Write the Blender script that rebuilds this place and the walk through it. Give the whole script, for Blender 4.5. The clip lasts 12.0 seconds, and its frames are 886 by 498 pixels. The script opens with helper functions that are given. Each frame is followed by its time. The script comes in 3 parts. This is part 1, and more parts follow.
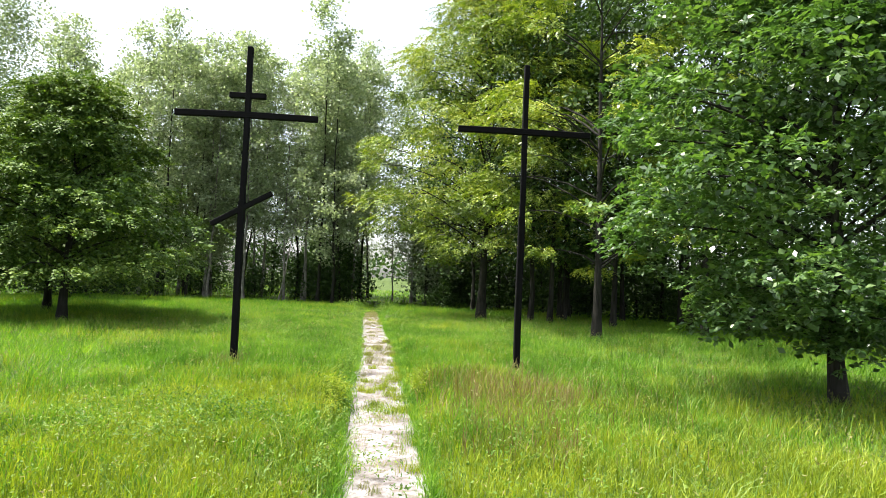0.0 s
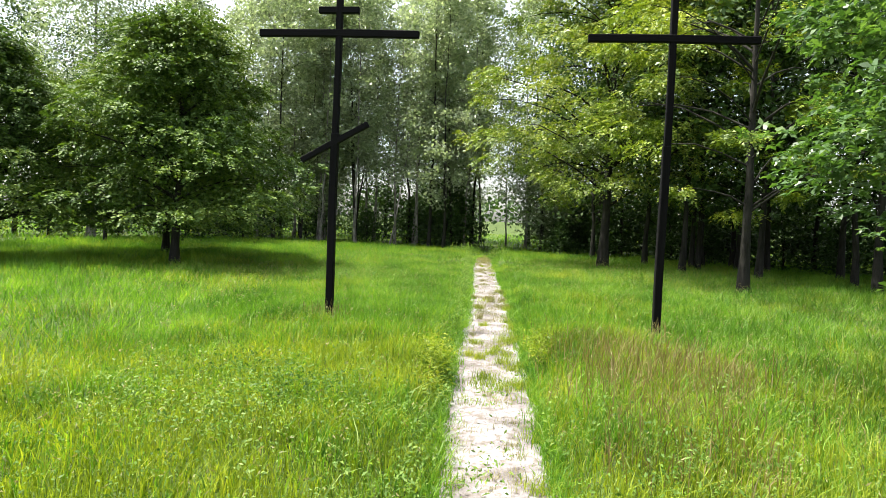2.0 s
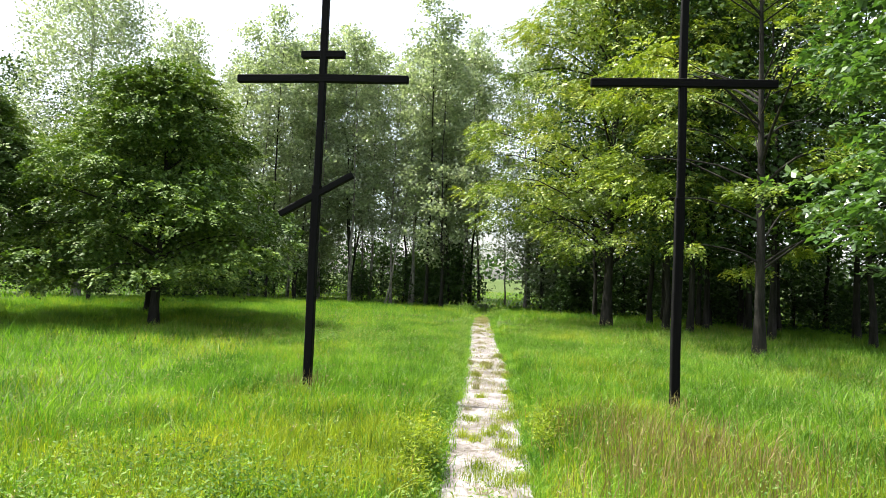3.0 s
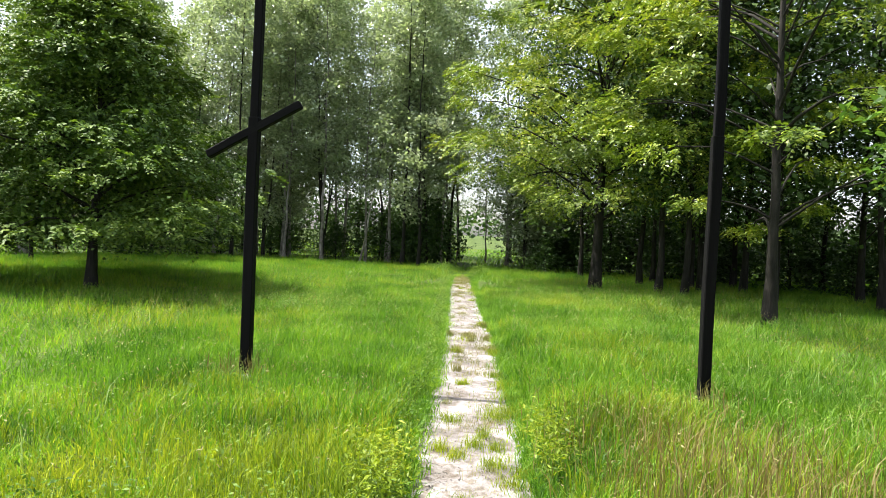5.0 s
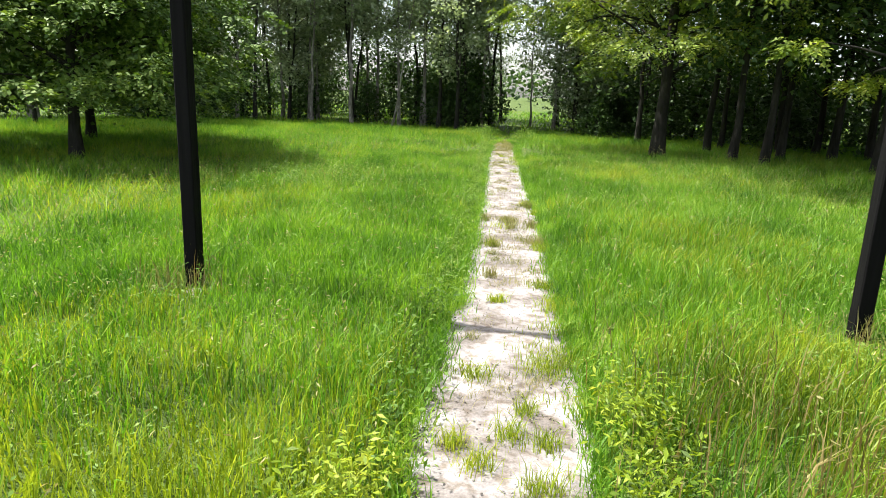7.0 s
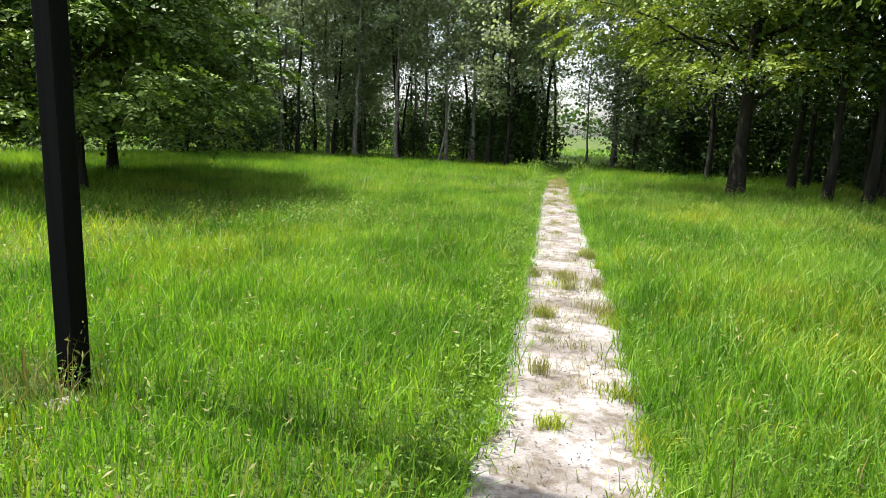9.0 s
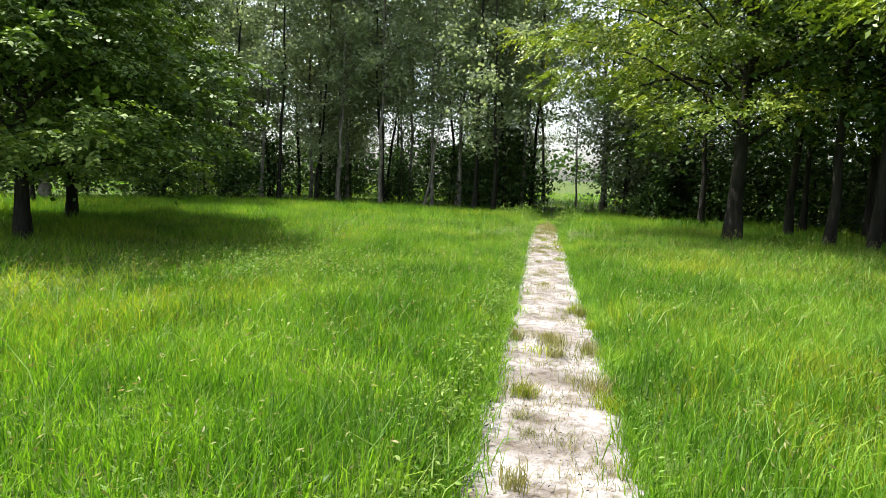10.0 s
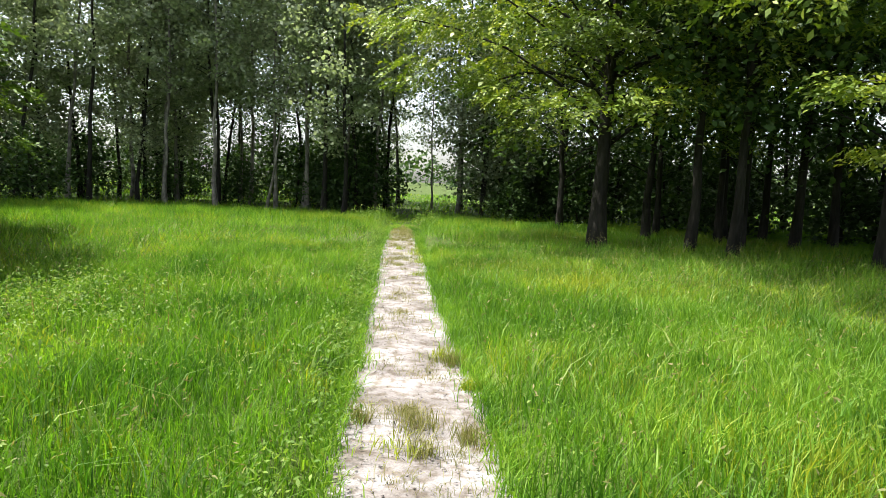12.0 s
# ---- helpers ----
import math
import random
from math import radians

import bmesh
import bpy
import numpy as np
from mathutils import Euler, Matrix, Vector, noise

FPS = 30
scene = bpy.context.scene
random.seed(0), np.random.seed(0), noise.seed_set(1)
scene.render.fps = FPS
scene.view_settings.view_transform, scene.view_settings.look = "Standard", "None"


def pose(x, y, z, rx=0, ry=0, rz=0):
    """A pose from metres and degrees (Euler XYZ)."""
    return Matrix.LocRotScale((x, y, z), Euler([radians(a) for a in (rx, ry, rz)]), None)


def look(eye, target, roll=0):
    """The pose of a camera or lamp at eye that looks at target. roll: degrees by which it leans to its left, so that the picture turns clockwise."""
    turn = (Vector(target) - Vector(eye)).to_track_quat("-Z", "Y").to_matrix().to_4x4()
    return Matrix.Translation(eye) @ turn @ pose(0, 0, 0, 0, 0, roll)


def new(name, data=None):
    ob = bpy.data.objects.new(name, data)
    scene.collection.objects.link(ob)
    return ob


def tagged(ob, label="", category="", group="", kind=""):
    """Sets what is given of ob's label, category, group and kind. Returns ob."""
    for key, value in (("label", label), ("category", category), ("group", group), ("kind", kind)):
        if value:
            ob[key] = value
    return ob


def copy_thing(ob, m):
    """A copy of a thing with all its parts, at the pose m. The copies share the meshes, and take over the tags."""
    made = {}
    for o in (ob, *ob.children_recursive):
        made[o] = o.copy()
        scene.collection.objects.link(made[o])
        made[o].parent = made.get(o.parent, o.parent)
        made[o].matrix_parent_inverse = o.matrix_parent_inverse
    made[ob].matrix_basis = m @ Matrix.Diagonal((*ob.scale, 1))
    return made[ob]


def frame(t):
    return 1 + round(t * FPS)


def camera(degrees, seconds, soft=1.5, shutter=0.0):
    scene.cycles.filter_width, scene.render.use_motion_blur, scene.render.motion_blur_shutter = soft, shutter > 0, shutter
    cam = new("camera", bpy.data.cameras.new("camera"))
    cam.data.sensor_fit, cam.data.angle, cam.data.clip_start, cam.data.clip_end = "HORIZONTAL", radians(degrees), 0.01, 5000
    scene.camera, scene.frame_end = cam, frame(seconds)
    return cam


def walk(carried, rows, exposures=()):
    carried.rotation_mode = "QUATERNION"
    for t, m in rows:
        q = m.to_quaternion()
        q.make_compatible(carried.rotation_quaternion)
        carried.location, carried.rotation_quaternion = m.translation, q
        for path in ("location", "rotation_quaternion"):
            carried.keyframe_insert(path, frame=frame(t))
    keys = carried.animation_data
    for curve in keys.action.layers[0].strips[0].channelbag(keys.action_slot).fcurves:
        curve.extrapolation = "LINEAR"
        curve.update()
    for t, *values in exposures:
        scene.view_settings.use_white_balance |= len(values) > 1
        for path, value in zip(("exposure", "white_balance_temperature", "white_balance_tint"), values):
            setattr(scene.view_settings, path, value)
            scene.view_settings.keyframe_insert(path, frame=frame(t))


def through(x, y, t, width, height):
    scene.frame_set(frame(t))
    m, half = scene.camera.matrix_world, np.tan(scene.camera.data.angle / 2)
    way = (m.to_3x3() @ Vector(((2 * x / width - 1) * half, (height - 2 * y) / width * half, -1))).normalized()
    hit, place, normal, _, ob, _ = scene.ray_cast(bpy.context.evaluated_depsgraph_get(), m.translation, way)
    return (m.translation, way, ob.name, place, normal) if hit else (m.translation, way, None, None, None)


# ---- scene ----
cam = camera(68.9, 12.0, soft=0.6)
EXPOSURE = 1.3
PATH = [
    (0, (-1.227, 1.12, 1.531), (-1.102, 3.113, 1.626), 2.4),
    (0.5, (-1.228, 1.482, 1.553), (-1.148, 3.48, 1.597), 2.6),
    (1, (-1.23, 1.902, 1.556), (-1.223, 3.902, 1.577), 2.8),
    (1.5, (-1.2, 2.268, 1.541), (-1.306, 4.263, 1.447), 2.8),
    (2, (-1.259, 2.745, 1.524), (-1.475, 4.731, 1.431), 2.5),
    (2.5, (-1.298, 3.185, 1.586), (-1.51, 5.173, 1.599), 2.4),
    (3, (-1.259, 3.645, 1.55), (-1.48, 5.631, 1.635), 2.4),
    (3.5, (-1.321, 4.168, 1.505), (-1.493, 6.16, 1.559), 2.4),
    (3.7, (-1.343, 4.387, 1.525), (-1.5, 6.38, 1.479), 2.2),
    (5.3, (-1.395, 5.698, 1.575), (-1.546, 7.692, 1.528), 2.6),
    (5.5, (-1.371, 5.928, 1.567), (-1.519, 7.922, 1.524), 2.5),
    (6, (-1.339, 6.445, 1.513), (-1.529, 8.425, 1.311), 2.4),
    (6.5, (-1.383, 7.001, 1.521), (-1.567, 8.971, 1.228), 2.4),
    (7, (-1.443, 7.592, 1.504), (-1.7, 9.519, 1.037), 2.3),
    (7.2, (-1.462, 7.795, 1.503), (-1.834, 9.73, 1.16), 1.9),
    (8.8, (-1.547, 9.280, 1.315), (-1.984, 11.213, 1.044), 2.2),
    (9, (-1.558, 9.480, 1.319), (-1.980, 11.401, 0.958), 2.3),
    (9.5, (-1.523, 9.949, 1.312), (-1.940, 11.890, 1.073), 2.2),
    (10, (-1.547, 10.438, 1.279), (-1.952, 12.384, 1.055), 2.2),
    (10.5, (-1.553, 10.860, 1.280), (-1.827, 12.833, 1.096), 2.5),
    (11, (-1.581, 11.345, 1.284), (-1.800, 13.315, 1.020), 2.7),
    (11.5, (-1.625, 11.831, 1.268), (-1.779, 13.808, 1.007), 2.8),
    (12, (-1.654, 12.345, 1.258), (-1.618, 14.334, 1.055), 2.6),
]
walk(cam, [(t, look(eye, target, roll)) for t, eye, target, roll in PATH], exposures=((0.0, EXPOSURE), (6.5, EXPOSURE), (9.0, EXPOSURE - 0.12), (12.0, EXPOSURE - 0.15)))

# ---- sky and sun ----
SUN_EL, SUN_WEST = radians(61), radians(5)
TO_SUN = Vector((-math.cos(SUN_EL) * math.cos(SUN_WEST), math.cos(SUN_EL) * math.sin(SUN_WEST), math.sin(SUN_EL)))
world = bpy.data.worlds.new("sky")
scene.world = world
world.use_nodes = True
wn = world.node_tree.nodes
sky = wn.new("ShaderNodeTexSky")
sky.sky_type = "NISHITA"
sky.sun_disc = False
sky.sun_elevation = SUN_EL
sky.sun_rotation = math.atan2(TO_SUN.x, TO_SUN.y)
sky.air_density, sky.dust_density, sky.ozone_density = 1.0, 2.5, 1.0
wn["Background"].inputs["Strength"].default_value = 0.15
haze = wn.new("ShaderNodeHueSaturation")
haze.inputs["Saturation"].default_value = 0.45
world.node_tree.links.new(sky.outputs["Color"], haze.inputs["Color"])
world.node_tree.links.new(haze.outputs["Color"], wn["Background"].inputs["Color"])
sun_data = bpy.data.lights.new("sun", "SUN")
sun_data.energy, sun_data.angle, sun_data.color = 5.0, radians(0.6), (1.0, 0.95, 0.86)
sun = new("sun", sun_data)
sun.matrix_world = look(TO_SUN * 60, (0, 0, 0))


# ---- materials ----
def material(name):
    m = bpy.data.materials.new(name)
    m.use_nodes = True
    return m, m.node_tree.nodes, m.node_tree.links, m.node_tree.nodes["Principled BSDF"]


def ramp(nodes, stops):
    r = nodes.new("ShaderNodeValToRGB")
    e = r.color_ramp.elements
    while len(e) < len(stops):
        e.new(0.5)
    for k, (at, c) in zip(e, stops):
        k.position, k.color = at, (*c, 1)
    return r


def noise_node(nodes, links, scale, detail=4.0, coords="Object", stretch=None):
    tc = nodes.new("ShaderNodeTexCoord")
    n = nodes.new("ShaderNodeTexNoise")
    n.inputs["Scale"].default_value, n.inputs["Detail"].default_value = scale, detail
    out = tc.outputs[coords]
    if stretch:
        mp = nodes.new("ShaderNodeMapping")
        mp.inputs["Scale"].default_value = stretch
        links.new(out, mp.inputs["Vector"])
        out = mp.outputs["Vector"]
    links.new(out, n.inputs["Vector"])
    return n


def leaf_material(name, dark, mid, light, glow, through=0.4, rough=0.45, patch=0.6, gloss=0.5):
    """Leaf or blade: coloured by piece and by patch, light shines through it."""
    m, nodes, links, bsdf = material(name)
    geo = nodes.new("ShaderNodeNewGeometry")
    n = noise_node(nodes, links, patch, 3.0)
    mixv = nodes.new("ShaderNodeMath")
    mixv.operation = "MULTIPLY_ADD"
    mixv.inputs[1].default_value = 0.55
    links.new(geo.outputs["Random Per Island"], mixv.inputs[0])
    sub = nodes.new("ShaderNodeMath")
    sub.operation = "MULTIPLY_ADD"
    sub.inputs[1].default_value, sub.inputs[2].default_value = 1.4, -0.48
    links.new(n.outputs["Fac"], sub.inputs[0])
    links.new(sub.outputs[0], mixv.inputs[2])
    r = ramp(nodes, [(0.1, dark), (0.5, mid), (0.95, light)])
    links.new(mixv.outputs[0], r.inputs["Fac"])
    links.new(r.outputs["Color"], bsdf.inputs["Base Color"])
    bsdf.inputs["Roughness"].default_value = rough
    bsdf.inputs["Specular IOR Level"].default_value = gloss
    tl = nodes.new("ShaderNodeBsdfTranslucent")
    tint = nodes.new("ShaderNodeMix")
    tint.data_type, tint.blend_type = "RGBA", "MULTIPLY"
    tint.inputs["Factor"].default_value = 1.0
    links.new(r.outputs["Color"], tint.inputs["A"])
    tint.inputs["B"].default_value = (*glow, 1)
    links.new(tint.outputs["Result"], tl.inputs["Color"])
    ms = nodes.new("ShaderNodeMixShader")
    ms.inputs["Fac"].default_value = through
    links.new(bsdf.outputs["BSDF"], ms.inputs[1])
    links.new(tl.outputs["BSDF"], ms.inputs[2])
    links.new(ms.outputs["Shader"], nodes["Material Output"].inputs["Surface"])
    return m


def rough_material(name, stops, scale, stretch=None, rough=0.9, bump=0.5, bump_scale=None, bump_dist=0.01, gloss=0.25):
    m, nodes, links, bsdf = material(name)
    n = noise_node(nodes, links, scale, 8.0, "Object", stretch)
    r = ramp(nodes, stops)
    links.new(n.outputs["Fac"], r.inputs["Fac"])
    n2 = noise_node(nodes, links, (bump_scale or scale * 4), 6.0, "Object", stretch)
    var = nodes.new("ShaderNodeMix")
    var.data_type, var.blend_type = "RGBA", "OVERLAY"
    var.inputs["Factor"].default_value = 0.5
    links.new(r.outputs["Color"], var.inputs["A"])
    links.new(n2.outputs["Fac"], var.inputs["B"])
    links.new(var.outputs["Result"], bsdf.inputs["Base Color"])
    bsdf.inputs["Roughness"].default_value = rough
    bsdf.inputs["Specular IOR Level"].default_value = gloss
    b = nodes.new("ShaderNodeBump")
    b.inputs["Strength"].default_value, b.inputs["Distance"].default_value = bump, bump_dist
    links.new(n2.outputs["Fac"], b.inputs["Height"])
    links.new(b.outputs["Normal"], bsdf.inputs["Normal"])
    return m


M_GRASS = leaf_material("meadow_grass", (0.07, 0.13, 0.01), (0.21, 0.30, 0.02), (0.40, 0.45, 0.055), (1.3, 1.2, 0.5), 0.45, 0.5, 0.8, 0.3)
M_LUSH = leaf_material("lush_grass", (0.04, 0.115, 0.011), (0.12, 0.26, 0.02), (0.28, 0.41, 0.05), (1.2, 1.3, 0.5), 0.45, 0.5, 0.8, 0.3)
M_LONG = leaf_material("long_grass", (0.07, 0.15, 0.03), (0.16, 0.26, 0.05), (0.32, 0.39, 0.12), (1.2, 1.2, 0.7), 0.35, 0.6, 1.0, 0.25)
M_DRY = leaf_material("seed_grass", (0.11, 0.10, 0.025), (0.20, 0.16, 0.05), (0.31, 0.25, 0.10), (1.1, 1.0, 0.7), 0.35, 0.6, 1.2)
M_STRAW = leaf_material("dry_tuft", (0.12, 0.15, 0.03), (0.23, 0.23, 0.07), (0.36, 0.31, 0.15), (1.1, 1.05, 0.7), 0.35, 0.6, 1.2)
M_WEED = leaf_material("weed_leaf", (0.06, 0.13, 0.02), (0.13, 0.23, 0.035), (0.27, 0.36, 0.08), (1.2, 1.3, 0.5), 0.4, 0.6, 1.2, 0.3)
M_OAK = leaf_material("oak_leaf", (0.03, 0.07, 0.018), (0.066, 0.13, 0.038), (0.16, 0.245, 0.082), (1.5, 1.7, 0.5), 0.3, 0.38, 0.7, 0.6)
M_LINDEN = leaf_material("hornbeam_leaf", (0.035, 0.07, 0.016), (0.09, 0.155, 0.032), (0.21, 0.28, 0.06), (1.5, 1.6, 0.5), 0.17, 0.55, 0.4, 0.2)
M_ROBINIA = leaf_material("robinia_leaf", (0.06, 0.11, 0.016), (0.16, 0.235, 0.029), (0.36, 0.40, 0.06), (1.4, 1.4, 0.5), 0.24, 0.45, 0.3)
# grey-green leaf tones lifted: glare and haze over the wood put into the colour
M_ASPEN = leaf_material("aspen_leaf", (0.13, 0.18, 0.085), (0.27, 0.33, 0.19), (0.47, 0.52, 0.36), (1.2, 1.25, 0.8), 0.45, 0.33, 0.3, 0.9)
M_WOODLEAF = leaf_material("woodland_leaf", (0.02, 0.045, 0.012), (0.04, 0.08, 0.02), (0.085, 0.14, 0.032), (1.4, 1.5, 0.5), 0.18, 0.6, 0.3, 0.25)
M_SILVER = leaf_material("silver_leaf", (0.11, 0.15, 0.08), (0.2, 0.24, 0.14), (0.32, 0.36, 0.24), (1.1, 1.2, 0.8), 0.3, 0.5, 0.5)
M_BARK = rough_material("dark_bark", [(0.3, (0.012, 0.011, 0.009)), (0.6, (0.028, 0.026, 0.022)), (0.85, (0.06, 0.056, 0.048))], 6, (1, 1, 0.2), 0.95, 0.9, 26, 0.03)
M_PALEBARK = rough_material("pale_bark", [(0.3, (0.06, 0.055, 0.045)), (0.55, (0.2, 0.185, 0.16)), (0.8, (0.44, 0.42, 0.38))], 5, (1, 1, 0.6), 0.85, 0.6, 22, 0.02)
M_POST = rough_material("dark_stained_timber", [(0.3, (0.002, 0.002, 0.0022)), (0.6, (0.0038, 0.0035, 0.004)), (0.85, (0.008, 0.0075, 0.008))], 9, (1, 1, 0.06), 0.8, 0.6, 45, 0.006, 0.12)
M_BAR = rough_material("dark_stained_crossbar", [(0.3, (0.002, 0.002, 0.0022)), (0.6, (0.0038, 0.0035, 0.004)), (0.85, (0.008, 0.0075, 0.008))], 9, (0.06, 1, 1), 0.8, 0.6, 45, 0.006, 0.12)
M_STONE = rough_material("pale_stone", [(0.3, (0.16, 0.145, 0.12)), (0.7, (0.30, 0.28, 0.24))], 12, None, 0.9, 0.6, 60, 0.006)
M_SOIL = rough_material("meadow_ground", [(0.25, (0.03, 0.05, 0.01)), (0.5, (0.06, 0.095, 0.016)), (0.75, (0.10, 0.135, 0.03))], 0.8, None, 0.95, 0.6, 30, 0.03)

m, nodes, links, bsdf = material("pale_sand")
n1 = noise_node(nodes, links, 3.2, 7.0)
n2 = noise_node(nodes, links, 14.0, 8.0)
n3 = noise_node(nodes, links, 90.0, 4.0)
base = ramp(nodes, [(0.32, (0.13, 0.112, 0.099)), (0.5, (0.232, 0.214, 0.209)), (0.64, (0.325, 0.312, 0.309))])
links.new(n1.outputs["Fac"], base.inputs["Fac"])
speck = ramp(nodes, [(0.38, (0.5, 0.42, 0.31)), (0.52, (1, 1, 1))])
links.new(n2.outputs["Fac"], speck.inputs["Fac"])
mul = nodes.new("ShaderNodeMix")
mul.data_type, mul.blend_type = "RGBA", "MULTIPLY"
mul.inputs["Factor"].default_value = 0.75
links.new(base.outputs["Color"], mul.inputs["A"])
links.new(speck.outputs["Color"], mul.inputs["B"])
mul2 = nodes.new("ShaderNodeMix")
mul2.data_type, mul2.blend_type = "RGBA", "OVERLAY"
mul2.inputs["Factor"].default_value = 0.6
links.new(mul.outputs["Result"], mul2.inputs["A"])
links.new(n3.outputs["Fac"], mul2.inputs["B"])
links.new(mul2.outputs["Result"], bsdf.inputs["Base Color"])
bsdf.inputs["Roughness"].default_value = 0.95
bmp = nodes.new("ShaderNodeBump")
bmp.inputs["Strength"].default_value, bmp.inputs["Distance"].default_value = 0.8, 0.02
links.new(n2.outputs["Fac"], bmp.inputs["Height"])
links.new(bmp.outputs["Normal"], bsdf.inputs["Normal"])
M_SAND = m


# ---- mesh helpers ----
def mesh_from(name, verts, faces, mat, smooth=False):
    """One mesh from an array of places and an array of faces of equal size."""
    verts = np.asarray(verts, dtype=np.float32).reshape(-1, 3)
    blocks = faces if isinstance(faces, list) else [faces]
    loops = np.concatenate([b.ravel() for b in blocks]).astype(np.int32)
    sizes = np.concatenate([np.full(len(b), b.shape[1]) for b in blocks])
    me = bpy.data.meshes.new(name)
    me.vertices.add(len(verts))
    me.vertices.foreach_set("co", verts.ravel())
    me.loops.add(len(loops))
    me.loops.foreach_set("vertex_index", loops)
    me.polygons.add(len(sizes))
    me.polygons.foreach_set("loop_start", np.concatenate([[0], np.cumsum(sizes)[:-1]]).astype(np.int32))
    if smooth:
        me.polygons.foreach_set("use_smooth", np.ones(len(sizes), dtype=bool))
    me.materials.append(mat)
    me.update(calc_edges=True)
    return me


def part(name, me, parent, label=""):
    ob = new(name, me)
    ob.parent = parent
    return tagged(ob, label)


def vnoise(x, y, seed=0):
    """Smooth value noise in 0..1 on the plane."""
    x, y = np.asarray(x, float), np.asarray(y, float)
    xi, yi = np.floor(x), np.floor(y)
    fx, fy = x - xi, y - yi
    fx, fy = fx * fx * (3 - 2 * fx), fy * fy * (3 - 2 * fy)

    def h(a, b):
        v = np.sin(a * 127.1 + b * 311.7 + seed * 74.7) * 43758.5453
        return v - np.floor(v)
    return (h(xi, yi) * (1 - fx) + h(xi + 1, yi) * fx) * (1 - fy) + (h(xi, yi + 1) * (1 - fx) + h(xi + 1, yi + 1) * fx) * fy


def path_x(y):
    return np.interp(y, [-10, 1, 6, 10, 11.7, 15, 16.5, 19.1, 22.7, 29.4, 40, 60], [-0.8, -1.1, -1.28, -1.47, -1.55, -1.67, -1.73, -1.92, -2.13, -2.48, -2.6, -3.2])


def path_half(y):
    return 0.44 + 0.02 * (vnoise(np.asarray(y) * 9.0, 4.1, 7) - 0.5) + 0.07 * (vnoise(np.asarray(y) * 0.8, 0.3, 5) - 0.5) + 0.03 * (vnoise(np.asarray(y) * 3.0, 1.7, 6) - 0.5)


def ground_z(x, y):
    x, y = np.asarray(x, float), np.asarray(y, float)
    z = 0.10 * (vnoise(x * 0.16, y * 0.16, 1) - 0.5) + 0.05 * (vnoise(x * 0.6, y * 0.6, 2) - 0.5)
    d = np.abs(x - path_x(y)) / 0.68
    fade = np.clip((36 - y) / 6, 0, 1)
    dip = np.clip(1 - d, 0, 1)
    return z * np.clip((d - 0.75) * 1.5, 0, 1) - 0.085 * fade * np.clip(dip * 4.5, 0, 1)


def tube(points, radii, sides=8):
    """Vertices and quads of a round tapering limb along points."""
    pts = np.asarray(points, float)
    n = len(pts)
    t = np.gradient(pts, axis=0)
    t /= np.linalg.norm(t, axis=1)[:, None] + 1e-9
    ref = np.where(np.abs(t[:, 2:3]) > 0.9, np.array([[1.0, 0, 0]]), np.array([[0, 0, 1.0]]))
    a = np.cross(t, ref)
    a /= np.linalg.norm(a, axis=1)[:, None] + 1e-9
    b = np.cross(t, a)
    ang = np.linspace(0, 2 * np.pi, sides, endpoint=False)
    ring = pts[:, None] + np.asarray(radii)[:, None, None] * (np.cos(ang)[None, :, None] * a[:, None] + np.sin(ang)[None, :, None] * b[:, None])
    i = np.arange(n - 1)[:, None] * sides
    j = np.arange(sides)[None]
    k = (j + 1) % sides
    quads = np.stack([i + j, i + k, i + sides + k, i + sides + j], -1).reshape(-1, 4)
    return ring.reshape(-1, 3), quads


def join_tubes(tubes):
    vs, fs, at = [], [], 0
    for v, f in tubes:
        vs.append(v)
        fs.append(f + at)
        at += len(v)
    return np.concatenate(vs), np.concatenate(fs)


def leaf_cloud(rng, centres, per, spread, flat, size, droop=0.0, tilt=0.8, narrow=0.42):
    """Folded four-cornered leaves scattered round the cluster centres."""
    c = np.repeat(centres, per, axis=0)
    n = len(c)
    off = rng.normal(0, 1, (n, 3)) * np.array([spread, spread, spread * flat])
    off[:, 2] -= droop * (off[:, 0] ** 2 + off[:, 1] ** 2) / max(spread, 1e-6)
    p = c + off
    up = np.array([0, 0, 1.0]) + rng.normal(0, tilt, (n, 3))
    up /= np.linalg.norm(up, axis=1)[:, None]
    a = np.cross(up, rng.normal(0, 1, (n, 3)))
    a /= np.linalg.norm(a, axis=1)[:, None] + 1e-9
    b = np.cross(up, a)
    s = (size * rng.uniform(0.6, 1.25, n))[:, None]
    q = np.stack([p - a * s * 0.5, p + b * s * narrow + a * s * 0.06 + up * s * 0.1, p + a * s * 0.5, p - b * s * narrow + a * s * 0.06 + up * s * 0.1], 1)
    return q.reshape(-1, 3), np.arange(n * 4).reshape(-1, 4)


